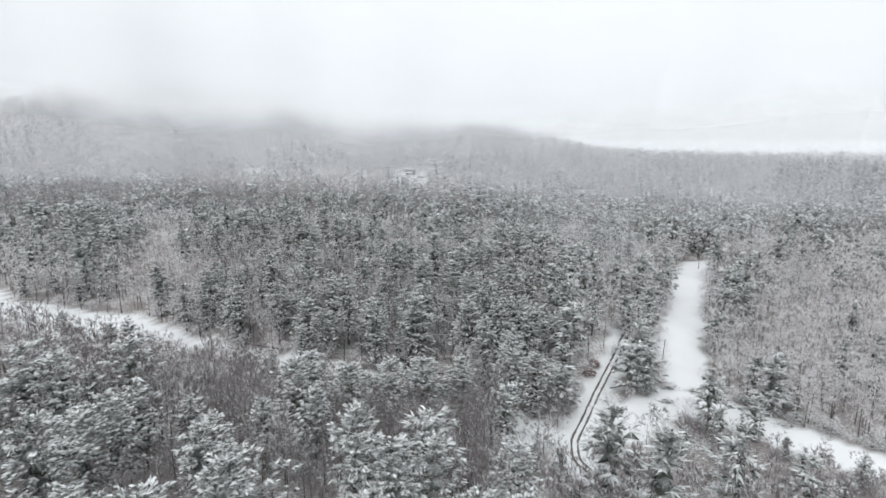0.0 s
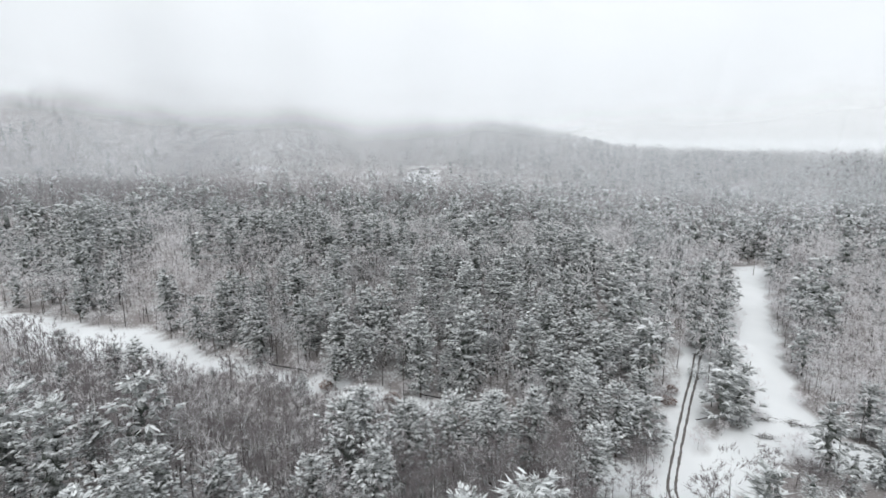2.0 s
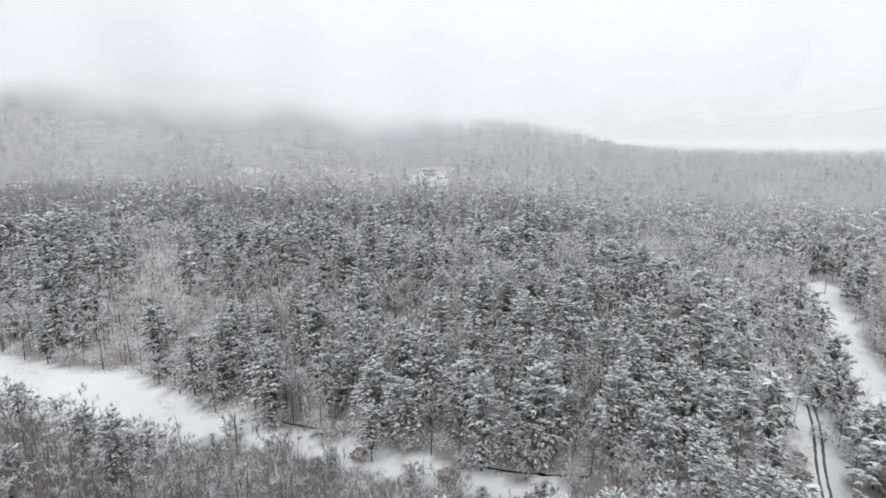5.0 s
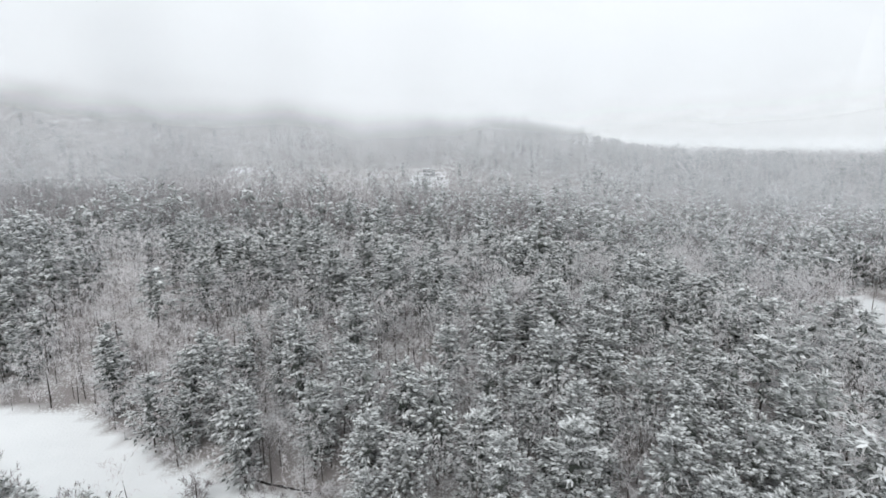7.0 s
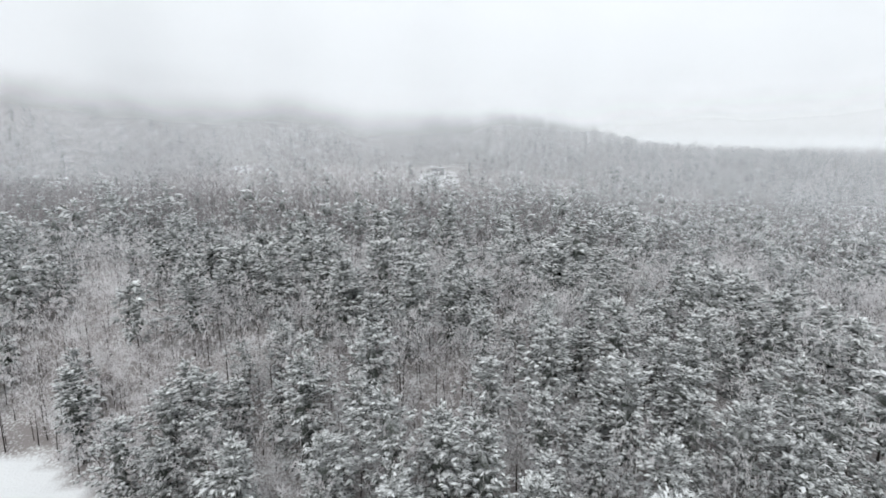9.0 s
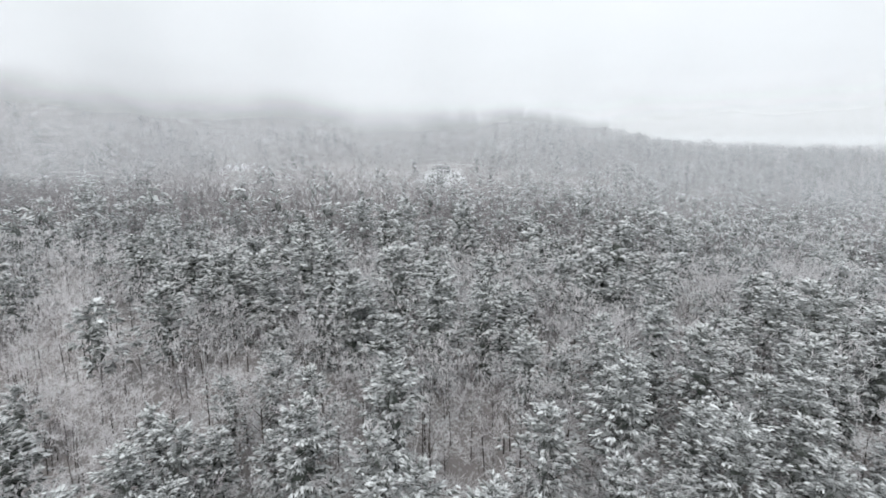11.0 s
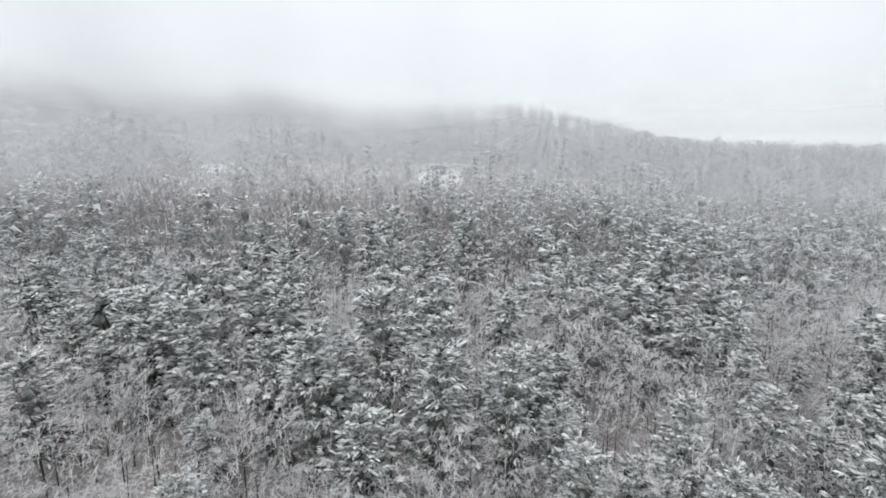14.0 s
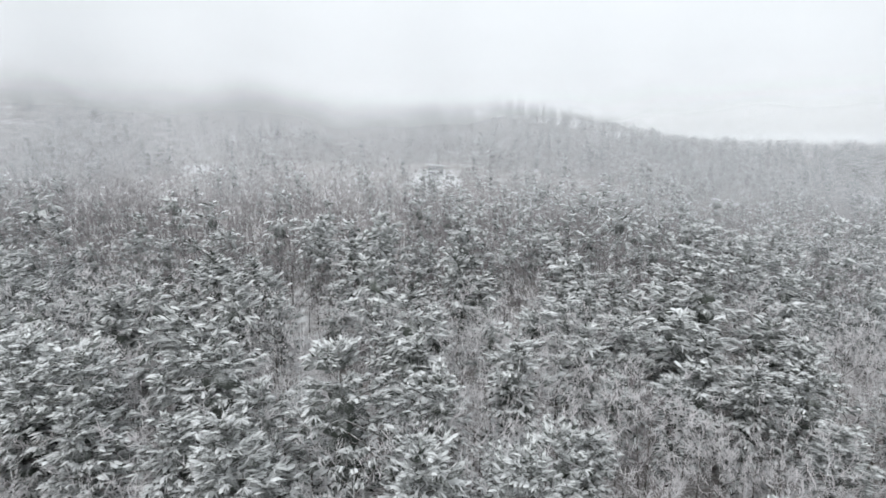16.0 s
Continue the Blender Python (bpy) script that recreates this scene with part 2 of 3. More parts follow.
# ---- trees ----
class Soup:
    def __init__(self):
        self.v, self.f, self.m, self.n = [], [], [], 0

    def add(self, verts, faces, mat):
        self.v.append(np.asarray(verts, float).reshape(-1, 3))
        self.f.append(np.asarray(faces, int) + self.n)
        self.m.append(np.full(len(faces), mat))
        self.n += len(self.v[-1])

    def arrays(self):
        return np.concatenate(self.v), np.concatenate(self.f), np.concatenate(self.m)

    def cone(self, p, q, r0, r1, sides, mat):
        p, q = np.asarray(p, float), np.asarray(q, float)
        d = (q - p) / np.linalg.norm(q - p)
        a = np.cross(d, (0.31, 0.95, 0.05) if abs(d[1]) < 0.9 else (1, 0, 0))
        a /= np.linalg.norm(a)
        b = np.cross(d, a)
        w = np.arange(sides) * 2 * math.pi / sides
        ring = np.cos(w)[:, None] * a + np.sin(w)[:, None] * b
        i = np.arange(sides)
        j = (i + 1) % sides
        if r1 < 0.004:
            self.add(np.vstack([p + ring * r0, q]), np.stack([i, j, np.full(sides, sides)], 1), mat)
        else:
            self.add(np.vstack([p + ring * r0, q + ring * r1]), np.vstack([np.stack([i, j, j + sides], 1), np.stack([i, j + sides, i + sides], 1)]), mat)

    def thin(self, p, d, length, width, mat):
        p, d = np.asarray(p, float), np.asarray(d, float)
        d = d / np.linalg.norm(d)
        s = np.cross(d, (0.2, 0.3, 0.93))
        s *= width / 2 / (np.linalg.norm(s) + 1e-6)
        self.add([p - s, p + s, p + d * length], [(0, 1, 2)], mat)

    def pad(self, p, d, length, width, tall, sides, mat):
        """A low heap of snow that lies along a bough."""
        p, d = np.asarray(p, float), np.asarray(d, float)
        d = d / np.linalg.norm(d)
        s = np.cross(d, (0, 0, 1.0))
        w = np.arange(sides) * 2 * math.pi / sides + 0.3
        ring = p + (np.cos(w) * (1 + 0.22 * np.sin(w * 3 + length * 9)))[:, None] * d * length / 2 + np.sin(w)[:, None] * s * width / 2 * (1 + 0.3 * math.sin(length * 31))
        i = np.arange(sides)
        self.add(np.vstack([ring, p + np.array((0, 0, tall))]), np.stack([i, (i + 1) % sides, np.full(sides, sides)], 1), mat)


def heading(a, e):
    return np.array((math.cos(a) * math.cos(e), math.sin(a) * math.cos(e), math.sin(e)))


def hand(s, r, c, a, e, count, length, width, fan, mat, folded):
    """A flat spray at a bough's end: pointed fingers that fan out and droop a little."""
    for i in range(count):
        t = (i + 0.5) / count * 2 - 1 if count > 1 else 0.0
        aa = a + t * fan + r.uniform(-0.12, 0.12)
        ln = length * (1.0 - 0.35 * abs(t)) * r.uniform(0.75, 1.2)
        d = heading(aa, e - 0.3 * abs(t) + r.uniform(-0.14, 0.14))
        w = width * r.uniform(0.75, 1.25)
        side = np.array((-math.sin(aa), math.cos(aa), r.uniform(-0.25, 0.25))) * w / 2
        if folded:
            mid = c + d * ln * 0.42
            low = np.array((0, 0, w * r.uniform(0.12, 0.4)))
            s.add([c, mid - side - low, c + d * ln, mid + side - low], [(0, 1, 2), (0, 2, 3)], mat)
        else:
            p = c + d * ln * 0.08
            s.add([p - side, c + d * ln, p + side], [(0, 1, 2)], mat)


def plume(s, r, c, a, e, ln, fingers, slim):
    """The leafy end of a bough: narrow fingers that fan out and droop at the sides, shade painted dark underneath."""
    for i in range(fingers):
        t = (i + 0.5) / fingers * 2 - 1
        aa = a + t * 1.4 + r.uniform(-0.35, 0.35)
        long = ln * (1.0 - 0.35 * t * t) * r.uniform(0.6, 1.1)
        d = heading(aa, e - 0.5 * t * t + r.uniform(-0.55, 0.3))
        p = c + np.array((0, 0, r.uniform(-0.08, 0.1) * ln))
        side = np.array((-math.sin(aa), math.cos(aa), r.uniform(-0.5, 0.5))) * long * slim * r.uniform(0.7, 1.2)
        s.add([p - side + d * long * 0.1, p + d * long, p + side + d * long * 0.1], [(0, 1, 2)], 1)
    # underside facets in material 3: the shade below the bough is painted
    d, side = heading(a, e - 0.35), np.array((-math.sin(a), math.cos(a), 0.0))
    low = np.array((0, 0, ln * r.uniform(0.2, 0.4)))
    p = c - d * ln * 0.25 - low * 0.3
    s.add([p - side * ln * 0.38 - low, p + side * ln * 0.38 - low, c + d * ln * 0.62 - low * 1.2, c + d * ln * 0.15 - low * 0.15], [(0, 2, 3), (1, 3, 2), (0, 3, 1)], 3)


def pine(seed, H, lod, narrow=1.0, bare=0.35):
    """0 trunk and boughs, 1 needles, 2 snow, 3 the inside, with crown shade in its dark colour."""
    r, s = random.Random(seed), Soup()
    lean = np.array((r.uniform(-0.04, 0.04), r.uniform(-0.04, 0.04), 1.0))
    s.cone((0, 0, -0.8), lean * H * 0.55, 0.0105 * H, 0.0075 * H, (7, 4, 3)[lod], 0)
    s.cone(lean * H * 0.55, lean * H * 0.93, 0.0075 * H, 0.0, (5, 3, 3)[lod], 0)
    reach = (0.25, 0.25, 0.28)[lod] * H * narrow
    rims = (9, 7, 6)[lod]

    def breadth(k):
        return reach * (0.72 + 0.8 * k if k < 0.35 else 1.0 - 0.7 * ((k - 0.35) / 0.65) ** 2.1)

    # inner skirts in material 3 paint the shade between the boughs
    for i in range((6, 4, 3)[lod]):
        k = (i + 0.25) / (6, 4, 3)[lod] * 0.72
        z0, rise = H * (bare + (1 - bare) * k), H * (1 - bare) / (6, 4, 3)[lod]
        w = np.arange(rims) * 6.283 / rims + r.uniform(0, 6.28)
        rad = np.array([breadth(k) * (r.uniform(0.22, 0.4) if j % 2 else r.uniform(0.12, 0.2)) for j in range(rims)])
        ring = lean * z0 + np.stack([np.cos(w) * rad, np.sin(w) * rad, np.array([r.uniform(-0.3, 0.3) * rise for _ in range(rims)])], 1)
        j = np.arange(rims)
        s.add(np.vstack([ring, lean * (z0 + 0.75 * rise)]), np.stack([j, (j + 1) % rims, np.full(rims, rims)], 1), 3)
    z, skew = H * bare, r.uniform(0, 6.28)
    gap = (1.65, 2.0, 3.4)[lod] * H / 24
    big = (1.0, 1.3, 1.7)[lod]
    lop, lop_a = r.uniform(0, 0.3), r.uniform(0, 6.28)
    while z < H * 0.96:
        k = (z / H - bare) / (1 - bare)
        wide = breadth(k)
        count = r.choice(((5, 6), (4, 5), (4, 4))[lod])
        for i in range(count):
            if r.random() < 0.1:
                continue
            a = skew + i * 6.283 / count + r.uniform(-0.35, 0.35)
            L = max(0.6, wide * r.choice((0.7, 0.85, 1.0, 1.0, 1.2)) * (1 + lop * math.cos(a - lop_a)))
            e = 0.7 * k ** 2 + r.uniform(-0.15, 0.2)
            p0 = lean * (z + r.uniform(-0.4, 0.4) * gap)
            d = heading(a, e)
            if lod == 0 and L > 1.2:
                s.cone(p0, p0 + d * L * 0.85, 0.03 + 0.01 * L, 0.0, 3, 0)
            ends = [(L, 0.0)]
            if L > 1.8 and lod < 2:
                ends.append((L * r.uniform(0.6, 0.78), r.choice((-1, 1)) * r.uniform(0.3, 0.55)))
            if L > 2.6 and lod == 0:
                ends.append((L * r.uniform(0.75, 0.95), -ends[1][1] * r.uniform(0.7, 1.0)))
                ends.append((L * r.uniform(0.42, 0.6), r.uniform(-0.5, 0.5)))
                ends.append((L * r.uniform(0.6, 0.85), r.uniform(-0.25, 0.25)))
            for out, turn in ends:
                ln = min(max(0.45 * L, 0.9), (1.25, 1.9, 2.1)[lod]) * r.uniform(0.7, 1.25) * big
                at = max(out - 0.75 * ln, 0.05)
                c = p0 + heading(a + turn, e) * at + np.array((0, 0, r.uniform(-0.15, 0.3) - 0.018 * out * out * (1 - k)))
                tip = e + r.uniform(-0.5, 0.25)
                plume(s, r, c, a + turn, tip, ln, (7, 6, 3)[lod], (0.09, 0.12, 0.22)[lod])
                for heap in range((2, 1, 1)[lod]):
                    if r.random() < 0.3:
                        continue
                    q = c + heading(a + turn + r.uniform(-0.7, 0.7), tip) * ln * r.uniform(0.25, 0.65) + np.array((0, 0, r.uniform(-0.06, 0.04) * ln))
                    s.pad(q, heading(a + turn + r.uniform(-0.6, 0.6), tip - 0.15), ln * r.uniform(0.5, 0.9), ln * r.uniform(0.16, 0.32), ln * r.uniform(0.08, 0.17), (5, 5, 4)[lod], 2)
        z += gap * r.uniform(0.8, 1.2)
        skew += 1.1
    for i in range((4, 3, 2)[lod]):
        plume(s, r, lean * H * (0.92 + 0.02 * i), i * 2.1, 0.8, 1.2 * big, 4, 0.14)
    return s.arrays()


def leafless(seed, H, lod, spread=0.26, upright=0.1):
    """0 trunk and limbs, 1 twigs that fill a rounded crown."""
    r, s = random.Random(seed), Soup()
    lean = np.array((r.uniform(-0.06, 0.06), r.uniform(-0.06, 0.06), 1.0))
    fork = H * r.uniform(0.24, 0.36)
    s.cone((0, 0, -0.8), lean * fork, 0.0085 * H, 0.0055 * H, (6, 3, 3, 3)[lod], 0)
    s.cone(lean * fork, lean * H * 0.85, 0.0055 * H, 0.0, (5, 3, 3, 3)[lod], 0)
    heart, wide, tall = lean * H * 0.62, spread * H, 0.36 * H
    limbs, per, twigs = (10, 8, 5, 4)[lod], (6, 4, 3, 2)[lod], (12, 9, 4, 3)[lod]
    for i in range(limbs):
        k = (i + r.random()) / limbs
        p = lean * (fork * 0.8 + (H * 0.75 - fork * 0.8) * k)
        a, lift = i * 2.4 + r.uniform(-0.4, 0.4), -0.25 + 1.15 * k
        out = np.array((math.cos(a) * math.cos(lift) * wide, math.sin(a) * math.cos(lift) * wide, math.sin(lift) * tall))
        tip = heart + out * r.uniform(0.7, 0.95)
        if lod == 0:
            s.cone(p, tip, 0.0042 * H * (1.2 - 0.6 * k), 0.0, 3, 0)
        else:
            s.thin(p, tip - p, np.linalg.norm(tip - p), (0, 0.09, 0.1, 0.1)[lod], 1)
        for j in range(per):
            q = p + (tip - p) * r.uniform(0.35, 1.0)
            dd = (q - heart) / wide + np.array((r.uniform(-0.7, 0.7), r.uniform(-0.7, 0.7), upright + r.uniform(-0.3, 0.5)))
            dd /= np.linalg.norm(dd)
            l2 = wide * r.uniform(0.3, 0.55)
            if lod == 0:
                s.thin(q, dd, l2, 0.05, 1)
            for t in range(twigs):
                g = q + dd * l2 * (0.5 + 0.5 * r.random())
                way = dd * 0.5 + np.array((r.gauss(0, 0.7), r.gauss(0, 0.7), upright + r.gauss(0, 0.6)))
                s.thin(g, way, (1.05, 1.3, 1.9, 2.6)[lod] * r.uniform(0.6, 1.25), (0.06, 0.11, 0.28, 0.5)[lod] * r.uniform(0.7, 1.3), 1)
    return s.arrays()


PINE_SHAPES = [(24, 1.0, 0.16), (27, 0.9, 0.24), (20, 1.1, 0.1), (25, 1.15, 0.2), (18, 0.95, 0.06), (26, 0.8, 0.15), (23, 1.2, 0.32), (22, 0.9, 0.1)]
BARE_SHAPES = [(18, 0.28), (20, 0.29), (15, 0.34), (21, 0.26), (17, 0.3)]
PINES = [[pine(11 + i, h, lod, nw, br) for i, (h, nw, br) in enumerate(PINE_SHAPES)] for lod in range(3)]
BARES = [[leafless(31 + i, h, lod, sp) for i, (h, sp) in enumerate(BARE_SHAPES)] for lod in range(4)]
BROWNS = [[leafless(51 + i, h, lod, sp * 0.9, 0.6) for i, (h, sp) in enumerate(BARE_SHAPES)] for lod in range(4)]

# kinds of standing place, by the plan
rng = np.random.default_rng(7)


def scatter(x0, x1, y0, y1, gap):
    nx, ny = int((x1 - x0) / gap), int((y1 - y0) / gap)
    px, py = np.meshgrid((np.arange(nx) + 0.5) * gap + x0, (np.arange(ny) + 0.5) * gap + y0)
    px = px + rng.uniform(-0.48, 0.48, px.shape) * gap
    py = py + rng.uniform(-0.48, 0.48, py.shape) * gap
    return px.ravel(), py.ravel()


def waves(x, y, s, k):
    return np.sin(x * s + 1.7 * k + 1.3 * np.sin(y * s * 0.8 + k)) * np.sin(y * s * 1.1 - 0.6 * k + 1.1 * np.sin(x * s * 0.7))


def pine_share(x, y):
    d = y - valley(np.clip(x, -260, 200))
    north = 0.43 + 0.5 * waves(x, y, 0.06, 1.0) + 0.3 * waves(x, y, 0.13, 2.0)
    north = north + 0.22 * bump_at(x, y, 30, 235, 60, 45) - 0.36 * bump_at(x, y, -125, 262, 65, 55)
    far_l = step((y - 335) / 50) * step((60 - x) / 120)
    north = north * (1 - 0.78 * far_l) - 0.36 * step((x - 85) / 40) * step((400 - y) / 80)
    south = 0.1 + 0.16 * waves(x, y, 0.06, 3.0) - 0.3 * bump_at(x, y, -40, 130, 40, 30) - 0.5 * bump_at(x, y, -62, 160, 32, 20) + 0.5 * bump_at(x, y, -75, 95, 28, 28) + 0.3 * bump_at(x, y, -10, 75, 40, 18) + 0.3 * bump_at(x, y, -15, 138, 25, 12) + 0.3 * bump_at(x, y, 42, 116, 18, 14)
    return np.where(d > 0, north, south)


def in_view(x, y):
    return np.abs(x + 20) < 40 + 0.83 * np.maximum(y, 0)


near_x, near_y = scatter(-420, 460, 52, 470, 6.1)
mid = in_view(near_x, near_y) & (open_land(near_x, near_y) < 0.3)
near_x, near_y = near_x[mid], near_y[mid]
far_x, far_y = (np.concatenate(c) for c in zip(scatter(-900, 900, 470, 860, 8.8), scatter(-1000, 800, 860, 1300, 16.0)))
mid = in_view(far_x, far_y) & (open_land(far_x, far_y) < 0.3)
far_x, far_y = far_x[mid], far_y[mid]

# places and top heights of the pines that stand out
PINES_BY_TRAIL = [(-96, 291, 41), (-6, 293, 41), (12, 287, 40), (-88, 317, 51), (-98, 278, 47), (-36, 331, 46), (0, 283, 40), (-22, 296, 42), (-112, 289, 48), (-100, 303, 45),
    (16, 304, 39), (12, 250, 36), (-56, 226, 40), (-17, 245, 37), (-173, 432, 46), (-86, 395, 43), (-58, 374, 48)]
PINES_OF_THE_WOOD = [(8, 184, 28), (-23, 183, 27), (-49, 186, 17), (41, 199, 31), (78, 292, 28), (-120, 258, 41), (-127, 243, 28), (-66, 258, 46), (-119, 229, 29), (-94, 218, 30),
    (-128, 300, 46), (-42, 205, 32), (-10, 185, 28), (60, 306, 32), (8, 221, 39), (-97, 331, 50), (-49, 251, 47), (-36, 282, 45), (-3, 292, 41), (-39, 328, 48),
    (-88, 404, 43), (-102, 280, 46), (-34, 260, 42), (-12, 281, 38), (6, 278, 41), (-133, 300, 44), (-97, 273, 44), (-66, 352, 46), (-58, 361, 49), (-20, 223, 41)]
PINES_BEYOND = [(12, 257, 35), (46, 330, 33), (22, 371, 42), (-77, 202, 28), (-62, 203, 28), (-35, 199, 32), (-8, 212, 37), (11, 204, 33), (82, 304, 27), (-60, 75, 42),
    (-29, 70, 39), (-2, 82, 34), (-35, 128, 29), (-77, 105, 39), (-8, 79, 35), (41, 94, 29), (34, 103, 30), (-33, 134, 29), (-24, 136, 25), (-14, 140, 24)]
PINES_BY_BROOK = [(9, 219, 38), (43, 337, 40), (23, 345, 43), (57, 309, 33), (-84, 226, 27), (-18, 234, 39), (-106, 259, 43), (28, 179, 25), (43, 214, 34),
    (-159, 238, 24), (-152, 244, 21), (33, 209, 31), (-58, 247, 40), (-76, 108, 39), (-4, 146, 22), (5, 150, 21), (71, 188, 15), (72, 195, 19), (76, 204, 22), (81, 213, 24), (70, 203, 20)]
TREE_TOPS = []
for row in PINES_OF_THE_WOOD + PINES_BEYOND + PINES_BY_TRAIL + PINES_BY_BROOK:
    if all(math.hypot(row[0] - q[0], row[1] - q[1]) > 4.2 for q in TREE_TOPS):
        TREE_TOPS.append(row)


def join(items, mats, name, label, category):
    """items: rows of (template, x, y, z, turn, scale, height scale)."""
    V, F, I, base = [], [], [], 0
    for (tv, tf, tm), x, y, z, a, k, kz in items:
        c, s = math.cos(a) * k, math.sin(a) * k
        w = np.empty_like(tv)
        w[:, 0], w[:, 1], w[:, 2] = tv[:, 0] * c - tv[:, 1] * s + x, tv[:, 0] * s + tv[:, 1] * c + y, tv[:, 2] * kz + z
        V.append(w), F.append(tf + base), I.append(tm)
        base += len(tv)
    ob = mesh_object(name, np.concatenate(V), np.concatenate(F), mats, np.concatenate(I), smooth=True)
    return tagged(ob, label, category, kind="stuff")


PINE_MATS = [M_BARK, M_NEEDLES, M_SNOWPAD, M_CORE_SHADE]


def tree_kind(templates, name, mats, parts, labels, label, category, group):
    """One tree of each shape, as an Empty with its parts; returns the meshes to share."""
    kinds = []
    for tv, tf, tm in templates:
        shapes = []
        for i, part_name in enumerate(parts):
            sel = tf[tm == i]
            used, inv = np.unique(sel, return_inverse=True)
            me = bpy.data.meshes.new(part_name)
            fill_mesh(me, tv[used], inv.reshape(-1, 3), [mats[i]], smooth=True)
            shapes.append(me)
        kinds.append(shapes)

    def put(i, x, y, z, a, k, kz):
        root = new(name)
        root.empty_display_size = 0.5
        root.matrix_basis = Matrix.LocRotScale((x, y, z), Euler((0, 0, a)), (k, k, kz))
        tagged(root, label, category, group)
        for part_name, me, lab in zip(parts, kinds[i], labels):
            ob = new(part_name, me)
            ob.parent = root
            tagged(ob, lab, kind="stuff" if part_name != "trunk" else "")
        return root
    return put


put_pine, put_far_pine = (tree_kind(PINES[lod], "pine_tree", PINE_MATS, ("trunk", "crown", "snow_load", "inner_crown"), ("", "dark green needle sprays", "snow heaped on the boughs", "inner boughs with crown shade put into their dark colour"),
    "tall white pine with snow lying on its boughs", "tree", "pines of the wood") for lod in (0, 1))
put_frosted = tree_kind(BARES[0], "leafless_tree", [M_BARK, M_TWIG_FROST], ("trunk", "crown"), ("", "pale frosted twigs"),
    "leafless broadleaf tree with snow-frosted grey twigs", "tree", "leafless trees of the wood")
put_brown = tree_kind(BROWNS[0], "brown_leafless_tree", [M_BARK, M_TWIG_BROWN], ("trunk", "crown"), ("", "brown bare twigs"),
    "leafless young tree with bare brown-grey twigs", "tree", "brown leafless trees by the brook")

near_pines, near_frost, near_brown = [], [], []
mid_pines, mid_frost, mid_brown, far_pines, far_frost, far_brown = [], [], [], [], [], []

for x, y, top in TREE_TOPS:
    z = float(height(x, y))
    i = int(rng.integers(8))
    k = max(0.5, (top - z) / PINES[0][i][0][:, 2].max())
    near_pines.append((i, x, y, z, rng.uniform(0, 6.28), min(k * 1.2, 1.4), k))

tops = np.array(TREE_TOPS)[:, :2]
fill_x, fill_y = (np.concatenate(c) for c in zip(scatter(-175, 20, 185, 290, 11.0), scatter(92, 205, 135, 335, 8.0)))
fill = in_view(fill_x, fill_y) & (open_land(fill_x, fill_y) < 0.3)
fill_x, fill_y = fill_x[fill], fill_y[fill]
bank_x, bank_y = scatter(-125, 20, 95, 200, 5.4)
bank = in_view(bank_x, bank_y) & (open_land(bank_x, bank_y) < 0.3) & (bank_y < valley(bank_x) - 6) & (bank_y > valley(bank_x) - 62)
near_x, near_y = np.concatenate([near_x, bank_x[bank]]), np.concatenate([near_y, bank_y[bank]])
share = pine_share(near_x, near_y)
stood = [tuple(t) for t in tops]
for x, y, p in zip(near_x, near_y, share):
    if np.min(np.hypot(tops[:, 0] - x, tops[:, 1] - y)) < 5.0:
        continue
    z = float(height(x, y))
    low = 1 - 0.5 * float(band(x, y, LOW, 15))
    a, pick, i = rng.uniform(0, 6.28), rng.random(), int(rng.integers(1000))
    grow = 0.72 + 0.28 * waves(x, y, 0.03, 5.0)
    below = 172 - 0.33 * x - y
    low = min(low, max(0.12, (0.57 * below) / 17)) if -180 < x < 4 and below > 0 else low
    side = abs(x + 35) - 0.12 * max(y - 150, 0)
    brown = (y < valley(x) and 0.28 < pick < 1.5) or (y > 330 and x < 70 and i % 9 != 0)
    if pick < p:
        gaps = np.array(stood)
        if np.min((gaps[:, 0] - x) ** 2 + (gaps[:, 1] - y) ** 2) < 5.9 ** 2:
            if i % 3 == 0:
                continue
            pick = 2.0
        else:
            stood.append((x, y))
    if pick < p:
        k = rng.uniform(0.65, 1.1) * (0.75 + 0.3 * grow) * low
        row = (i % 8, x, y, z, a, k * 1.15, k * rng.uniform(0.8, 1.0))
        if side < 80 and y < 345 and len(near_pines) < 270:
            near_pines.append(row)
        elif y < 385 and side < (215 if y < 320 else 115):
            mid_pines.append(row)
        else:
            far_pines.append(row)
    else:
        k = rng.uniform(0.65, 1.0) if y < valley(x) else rng.uniform(0.8, 1.15)
        k *= low
        row = (i % 5, x, y, z, a, k, k * rng.uniform(0.9, 1.15))
        near, m, f = (near_brown, mid_brown, far_brown) if brown or (y > 345 and i % 5 < 3) else (near_frost, mid_frost, far_frost)
        if side < 50 and y < 330 and len(near) < 300 and rng.random() < 0.7:
            near.append(row)
        elif y < 385 and side < (215 if y < 320 else 115):
            m.append(row)
        else:
            f.append(row)

for x, y in zip(fill_x, fill_y):
    k = rng.uniform(0.75, 1.05)
    (mid_frost if rng.random() < 0.7 else mid_brown).append((int(rng.integers(5)), x, y, float(height(x, y)), rng.uniform(0, 6.28), k * 1.1, k))

share = pine_share(far_x, far_y)
